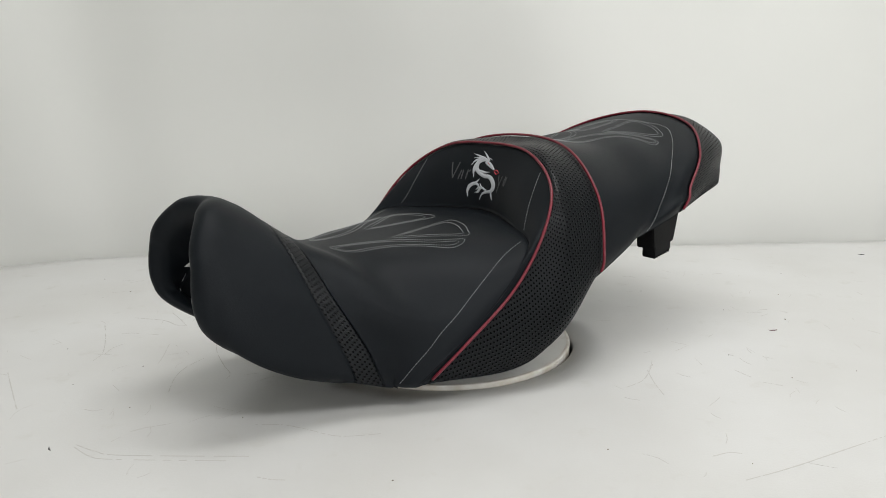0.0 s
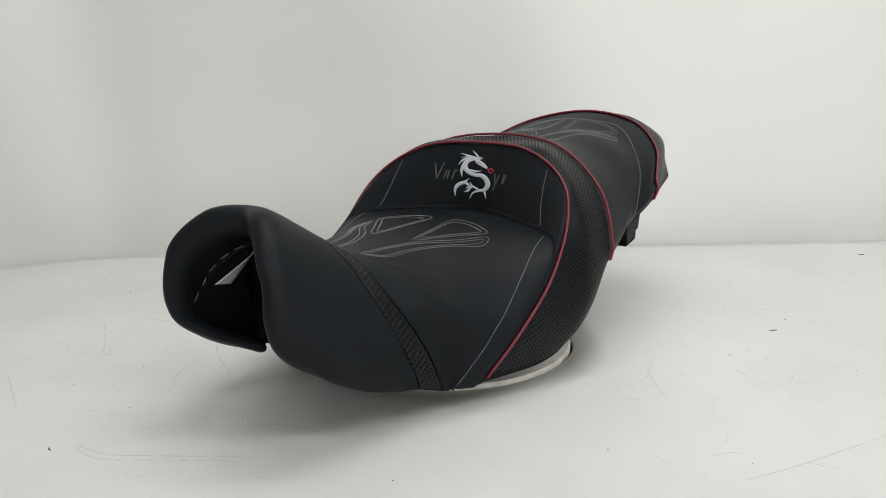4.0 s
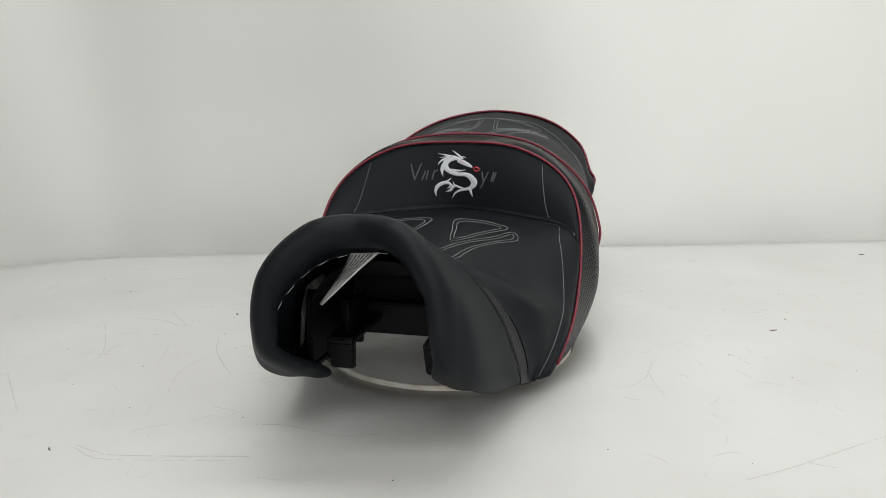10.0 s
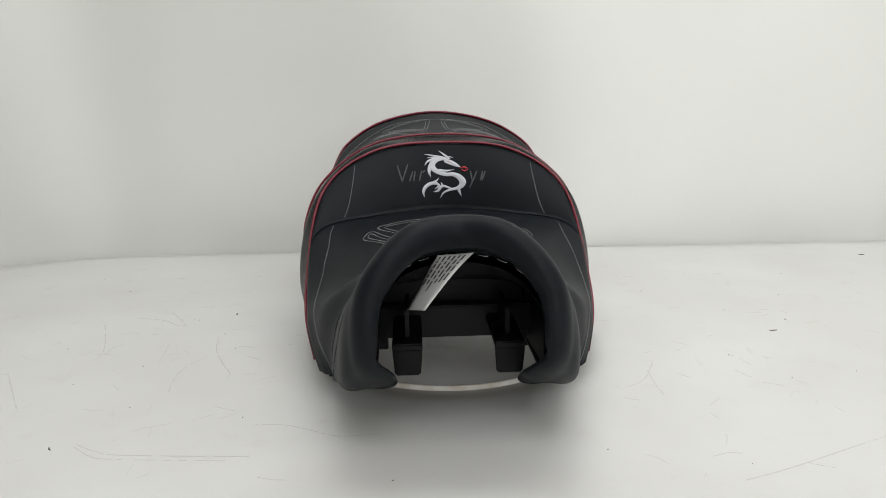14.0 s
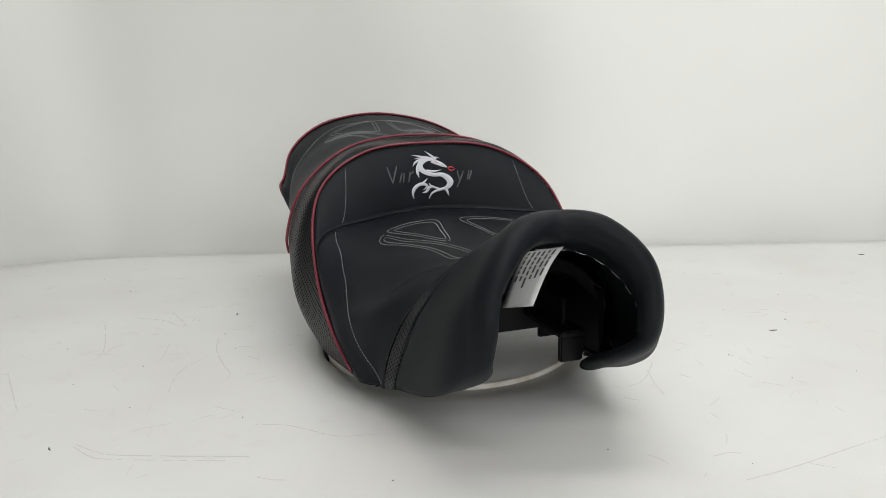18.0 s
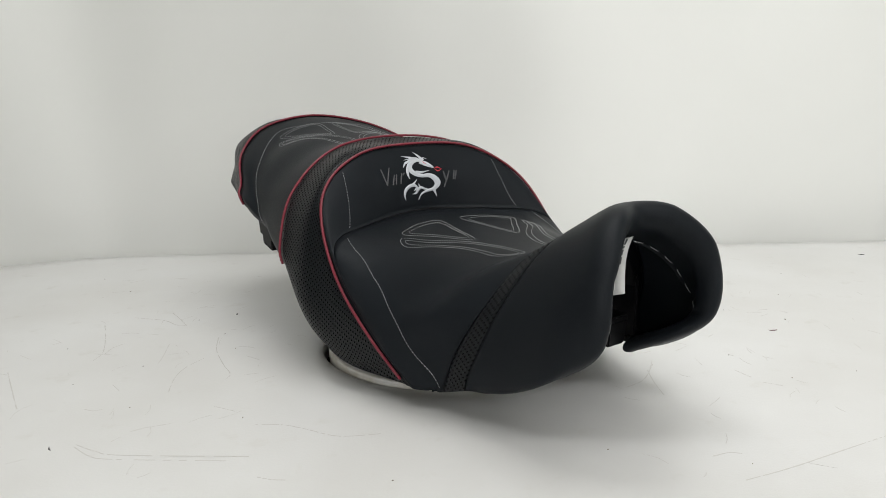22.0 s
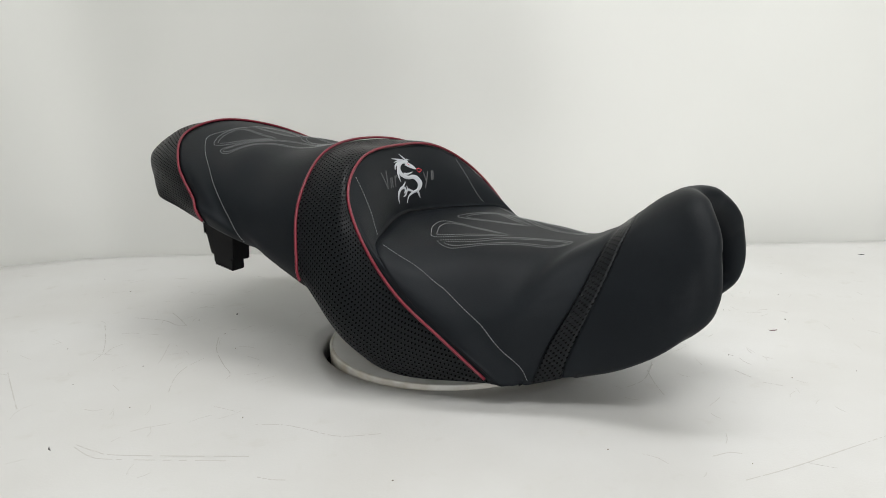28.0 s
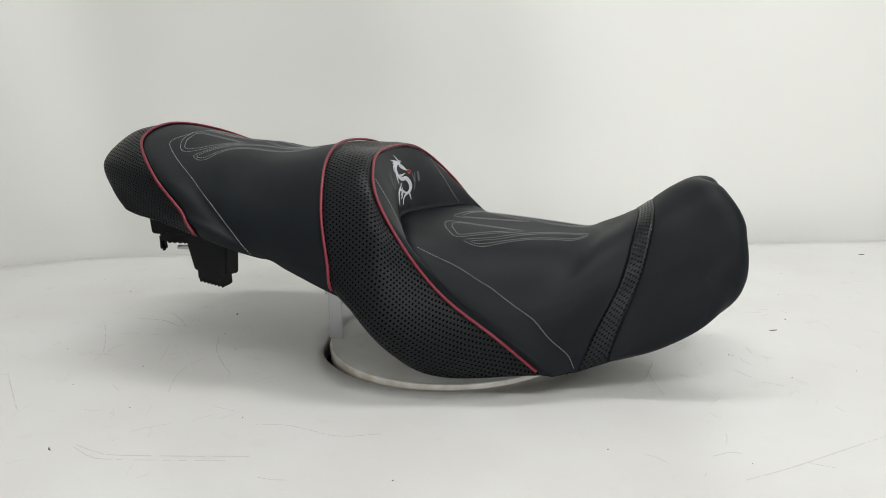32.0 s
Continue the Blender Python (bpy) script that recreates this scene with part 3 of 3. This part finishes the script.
def block(name, corners, mat, parent, bevel=0.0015, label=""):
    """A bevelled block from its eight corners: four below, four above."""
    bm = bmesh.new()
    v = [bm.verts.new(c) for c in corners]
    for f in ((0, 3, 2, 1), (4, 5, 6, 7), (0, 1, 5, 4), (1, 2, 6, 5), (2, 3, 7, 6), (3, 0, 4, 7)):
        bm.faces.new([v[i] for i in f])
    bmesh.ops.recalc_face_normals(bm, faces=bm.faces[:])
    bmesh.ops.bevel(bm, geom=bm.edges[:], offset=bevel, segments=2, affect="EDGES")
    return part(name, bm, mat, parent, label, smooth=False)


def slab(x0, x1, y0, y1, z0, z1):
    return [(x0, y0, z0), (x1, y0, z0), (x1, y1, z0), (x0, y1, z0), (x0, y0, z1), (x1, y0, z1), (x1, y1, z1), (x0, y1, z1)]


# cross rib and tongues of the pan, seen through the open nose
block("cross_rib", slab(0.135, 0.150, -0.090, 0.090, 0.060, 0.094), PLASTIC, seat)
block("bulkhead", slab(0.118, 0.124, -0.075, 0.075, 0.085, 0.126), PLASTIC, seat, 0.001)
for s, y0, y1 in ((-1, -0.062, -0.034), (1, 0.033, 0.061)):
    ob = block("tongue", slab(0.150, 0.236, y0, y1, 0.078, 0.085), PLASTIC, seat, 0.0015)
    block("tongue_lip", [(0.226, y0 + 0.002, 0.053), (0.233, y0 + 0.002, 0.053), (0.233, y1 - 0.002, 0.053), (0.226, y1 - 0.002, 0.053),
                         (0.229, y0, 0.080), (0.236, y0, 0.080), (0.236, y1, 0.080), (0.229, y1, 0.080)], PLASTIC, ob, 0.0015)
    block("gusset", slab(0.160, 0.216, (y0 + y1) / 2 - 0.002, (y0 + y1) / 2 + 0.002, 0.084, 0.112), PLASTIC, ob, 0.001)
    block("side_rib", slab(0.110, 0.228, s * 0.080, s * 0.085, 0.045, 0.120), PLASTIC, seat, 0.001)
    # made-up wing that blocks the bright slit beside the side rib
    block("slit_blocker", [(0.112, s * 0.070, 0.036), (0.118, s * 0.070, 0.036), (0.118, s * 0.141, 0.036), (0.112, s * 0.141, 0.036),
                            (0.112, s * 0.070, 0.094), (0.118, s * 0.070, 0.094), (0.118, s * 0.135, 0.094), (0.112, s * 0.135, 0.094)], PLASTIC, seat, 0.001)
    block("side_floor", [(0.130, s * 0.079, 0.045), (0.228, s * 0.077, 0.049), (0.222, s * 0.102, 0.049), (0.130, s * 0.130, 0.045),
                         (0.130, s * 0.079, 0.050), (0.228, s * 0.077, 0.054), (0.222, s * 0.102, 0.054), (0.130, s * 0.130, 0.050)], PLASTIC, seat, 0.001)
    block("outer_tongue", slab(0.160, 0.186, s * 0.082, s * 0.102, 0.040, 0.075), PLASTIC, seat, 0.002)
    # rubber buffers under the passenger seat, tapered, stepped and notched at the foot
    y0, y1 = s * 0.112, s * 0.139
    ob = block("tail_buffer", [(-0.262, y0, 0.114), (-0.222, y0, 0.110), (-0.222, y1, 0.113), (-0.262, y1, 0.118),
                               (-0.278, y0, 0.190), (-0.216, y0, 0.175), (-0.216, y1, 0.175), (-0.278, y1, 0.190)], PLASTIC, seat, 0.0015, "black rubber buffer with a notched foot")
    y0, y1 = s * 0.1165, s * 0.1365
    block("buffer_foot", [(-0.260, y0, 0.105), (-0.228, y0, 0.099), (-0.228, y1, 0.100), (-0.260, y1, 0.107),
                          (-0.260, y0, 0.120), (-0.228, y0, 0.116), (-0.228, y1, 0.116), (-0.260, y1, 0.120)], PLASTIC, ob, 0.001)
    for k in range(7):
        x, z = -0.2585 + 0.0045 * k, 0.1045 - 0.0009 * k
        block("notch", slab(x, x + 0.0026, y0, y1, z - 0.0012, z + 0.004), PLASTIC, ob, 0.0008)
# latch bracket under the tail, with its pin
bracket = block("latch_bracket", [(-0.371, -0.064, 0.142), (-0.300, -0.064, 0.138), (-0.300, -0.040, 0.138), (-0.371, -0.040, 0.142),
                                  (-0.376, -0.064, 0.205), (-0.296, -0.064, 0.190), (-0.296, -0.040, 0.190), (-0.376, -0.040, 0.205)], PLASTIC, seat, 0.0015, "black plastic latch bracket")
block("bracket_foot", slab(-0.358, -0.306, -0.066, -0.044, 0.133, 0.144), PLASTIC, bracket, 0.0015)
block("peg", slab(-0.361, -0.353, -0.066, -0.056, 0.120, 0.142), PLASTIC, bracket, 0.003)
for k in range(4):
    block("notch", slab(-0.348 + 0.0075 * k, -0.3445 + 0.0075 * k, -0.066, -0.044, 0.1305, 0.136), PLASTIC, bracket, 0.001)
tube("latch_pin", [(-0.333, -0.065, 0.126), (-0.322, -0.065, 0.126), (-0.300, -0.064, 0.1285), (-0.272, -0.064, 0.134)], 0.0026, STEEL, bracket, 10, "steel latch pin")

def paper_label():
    """The white maker's label hanging inside the nose, with rows of unreadable print as bars."""
    corners = [Vector(c) / 1000 for c in ((270, -20, 176), (280, 10, 180), (280, -47, 132), (308, -32, 140))]

    def at(s, w):
        a, b = corners[0].lerp(corners[1], w), corners[2].lerp(corners[3], w)
        return a.lerp(b, s) + Vector((-0.006, 0.003, 0.004)) * math.sin(math.pi * s)
    verts, faces = [], []
    n, m = 16, 6
    for i in range(n):
        for k in range(m):
            verts.append(at(i / (n - 1), k / (m - 1)))
    for i in range(n - 1):
        for k in range(m - 1):
            a = i * m + k
            faces.append((a, a + 1, a + m + 1, a + m))
    ob = mesh_object("label", verts, faces, PAPER, seat, "white paper label with rows of print")
    mod = ob.modifiers.new("paper", "SOLIDIFY")
    mod.thickness = 0.0003
    nrm = (at(0.5, 1) - at(0.5, 0)).cross(at(0.6, 0.5) - at(0.4, 0.5)).normalized()
    verts, faces = [], []
    rng = random.Random(4)
    for r in range(6):
        w = 0.1 + 0.14 * r
        s = 0.06
        while s < 0.62:
            e = s + rng.uniform(0.05, 0.16)
            for sgn in (1, -1):
                b = len(verts)
                verts += [at(s, w) + nrm * 0.0005 * sgn, at(e, w) + nrm * 0.0005 * sgn, at(e, w + 0.06) + nrm * 0.0005 * sgn, at(s, w + 0.06) + nrm * 0.0005 * sgn]
                faces.append((b, b + 1, b + 2, b + 3))
            s = e + 0.03
    mesh_object("print_bars", verts, faces, GREY_THREAD, ob, "grey bars of small print", smooth=False)


paper_label()

# ---- stand between turntable and seat ----
stand = new("seat_stand")
tagged(stand, "galvanised steel angle stand carrying the seat on the turntable", "stand")
block("upright", slab(-0.150, -0.147, -0.034, -0.006, 0.005, 0.117), STEEL, stand, 0.0008)
block("flange", slab(-0.147, -0.132, -0.034, -0.0315, 0.005, 0.117), STEEL, stand, 0.0008)
block("clamp", slab(-0.154, -0.150, -0.033, -0.020, 0.062, 0.117), STEEL, stand, 0.0008)
block("carrier", slab(-0.150, 0.06, -0.034, 0.02, 0.117, 0.121), STEEL, stand, 0.001)
block("upright", slab(-0.020, -0.017, -0.034, -0.006, 0.005, 0.117), STEEL, stand, 0.0008)

# ---- marks and crumbs on the table ----
SCUFFS = (
    ((-452, 113), (-405, 99), (-379, 78), (-364, 75)), ((-407, 135), (-383, 103), (-364, 75)), ((-481, 82), (-454, 27), (-433, -24), (-432, -50)),
    ((-428, -30), (-428, -7), (-420, 7)), ((-304, 25), (-292, -20), (-269, -67), (-252, -96), (-252, -112)), ((-298, -46), (-310, -74), (-312, -104), (-304, -145)),
)
SCRATCHES = (
    ((-345, -261), (-322, -278), (-298, -284), (-197, -289)), ((-345, -257), (-320, -270), (-294, -277), (-179, -282)), ((-163, -316), (-150, -320), (-138, -321)),
    ((-306, -233), (-294, -225), (-272, -217)), ((-515, -84), (-481, -132), (-446, -181)), ((222, -101), (220, -140), (221, -169)),
)
GOUGES = (
    ((233, -85), (211, -128), (187, -148)), ((238, -330), (283, -312), (347, -282), (394, -260)), ((225, -292), (242, -286), (252, -288)),
    ((-375, -183), (-364, -187), (-355, -183)), ((-360, 2), (-352, -37), (-348, -64)), ((-191, -222), (-163, -223), (-139, -232), (-105, -247), (-63, -243)), ((319, -105), (329, -126)),
)


def scuff_marks(name, ways, mat, wide, label, seed):
    """Thin worn lines in the vinyl, broken and of uneven width."""
    rng = random.Random(seed)
    verts, faces = [], []
    for way in ways:
        line = smooth_path([(x / 1000, y / 1000, 0) for x, y in way], 12 * len(way))
        for i in range(len(line) - 1):
            if rng.random() < 0.14:
                continue
            a, b = Vector(line[i]), Vector(line[i + 1])
            side = Vector((-(b - a).y, (b - a).x, 0)).normalized()
            w0, w1 = wide * rng.uniform(0.4, 1.0), wide * rng.uniform(0.4, 1.0)
            k = len(verts)
            for q, w, z in ((a, w0, 0.0002), (b, w1, 0.0002)):
                verts += [q + side * w + Vector((0, 0, z)), q + Vector((0, 0, z + 0.0002)), q - side * w + Vector((0, 0, z))]
            faces += [(k, k + 1, k + 4, k + 3), (k + 1, k + 2, k + 5, k + 4)]
    ob = mesh_object(name, verts, faces, mat)
    return tagged(ob, label, "scuff marks", kind="stuff")


def random_marks(count, seed, x0, x1, y0, y1, reach):
    rng = random.Random(seed)
    ways = []
    for _ in range(count):
        x, y, a = rng.uniform(x0, x1), rng.uniform(y0, y1), rng.uniform(0, math.pi)
        if math.hypot(x, y) < 190:
            continue
        d, bend = rng.uniform(0.25, 1.0) * reach, rng.uniform(-0.22, 0.22)
        way = []
        for k in range(3):
            way.append((x + d * k * math.cos(a + bend * k), y + d * k * math.sin(a + bend * k)))
        ways.append(tuple(way))
    return ways


scuff_marks("scuff_marks", SCUFFS, SCUFF, 0.0006, "grey scuff lines worn into the white vinyl", 3)
scuff_marks("scuff_marks", SCRATCHES, FAINT, 0.0008, "faint grey scratches in the white vinyl", 4)
scuff_marks("scuff_marks", GOUGES, FAINT, 0.0008, "faint grey scratches in the white vinyl", 5)
scuff_marks("scuff_marks", random_marks(85, 11, -560, -180, -330, 330, 14), FAINT, 0.00045, "faint short scratches in the white vinyl", 6)
scuff_marks("scuff_marks", random_marks(85, 12, 180, 640, -330, 330, 13), FAINT, 0.00045, "faint short scratches in the white vinyl", 7)


def crumb(name, x, y, long, wide, turn, mat, label, category):
    """A small chip or bit of thread lying on the table."""
    bm = bmesh.new()
    bmesh.ops.create_icosphere(bm, subdivisions=2, radius=1.0)
    for v in bm.verts:
        v.co *= 1 + 0.3 * noise.noise(v.co * 1.7 + Vector((x * 40, y * 40, 0)))
        v.co = Vector((v.co.x * long / 2, v.co.y * wide / 2 + 0.12 * long * (v.co.x ** 2 - 0.5), max(v.co.z, -0.4) * wide / 2))
    low = min(v.co.z for v in bm.verts)
    bmesh.ops.translate(bm, verts=bm.verts[:], vec=(0, 0, -low))
    ob = part(name, bm, mat, None)
    ob.matrix_world = pose(x / 1000, y / 1000, 0.0, 0, 0, turn)
    return tagged(ob, label, category, "bits on the table")


crumb("thread_end", 768, 426, 0.012, 0.0016, -20, GRIT, "dark thread end lying on the white table", "thread")
crumb("thread_end", 421, 23, 0.012, 0.0014, 4, RED_GRIT, "dark red thread end lying on the white table", "thread")
crumb("thread_end", -366, -264, 0.008, 0.0012, -52, GRIT, "dark thread end lying on the white table", "thread")
for x, y, d in ((-308, 122, 0.0034), (-355, 99, 0.0016), (456, 65, 0.0022), (138, -278, 0.0018), (-49, -324, 0.0016), (254, -305, 0.0012), (372, -129, 0.0014), (451, -113, 0.0014),
                (-206, -207, 0.0014), (-363, -70, 0.0017), (-485, -9, 0.0016), (-300, 40, 0.0013), (-270, -15, 0.0013), (-420, -120, 0.0014), (300, 210, 0.0016), (500, 180, 0.0014),
                (560, 300, 0.0016), (-520, 250, 0.0018), (-600, 330, 0.0016), (330, -60, 0.0012), (390, 110, 0.0013), (-330, -180, 0.0013)):
    crumb("crumb", x, y, d, d * 0.7, 37 * x % 180, GRIT if d > 0.0029 else BROWN_GRIT, "tiny dark crumb lying on the white table", "crumb")



def motions():
    lean = pose(0, -0.00297, 0, -0.12, -0.21, 0)
    times = [2.0 * k for k in range(17)]
    walk(turntable, [(t, pose(-0.001, 0.0085, 0, 0, 0, turn_angle(t)) @ Matrix.Translation((0.004, 0.0, 0))) for t in times])
    walk(stand, [(t, pose(0, 0, 0, 0, 0, turn_angle(t))) for t in times])
    walk(seat, [(t, pose(-0.00062, 0, 0, 0, 0, turn_angle(t)) @ lean) for t in times])


motions()
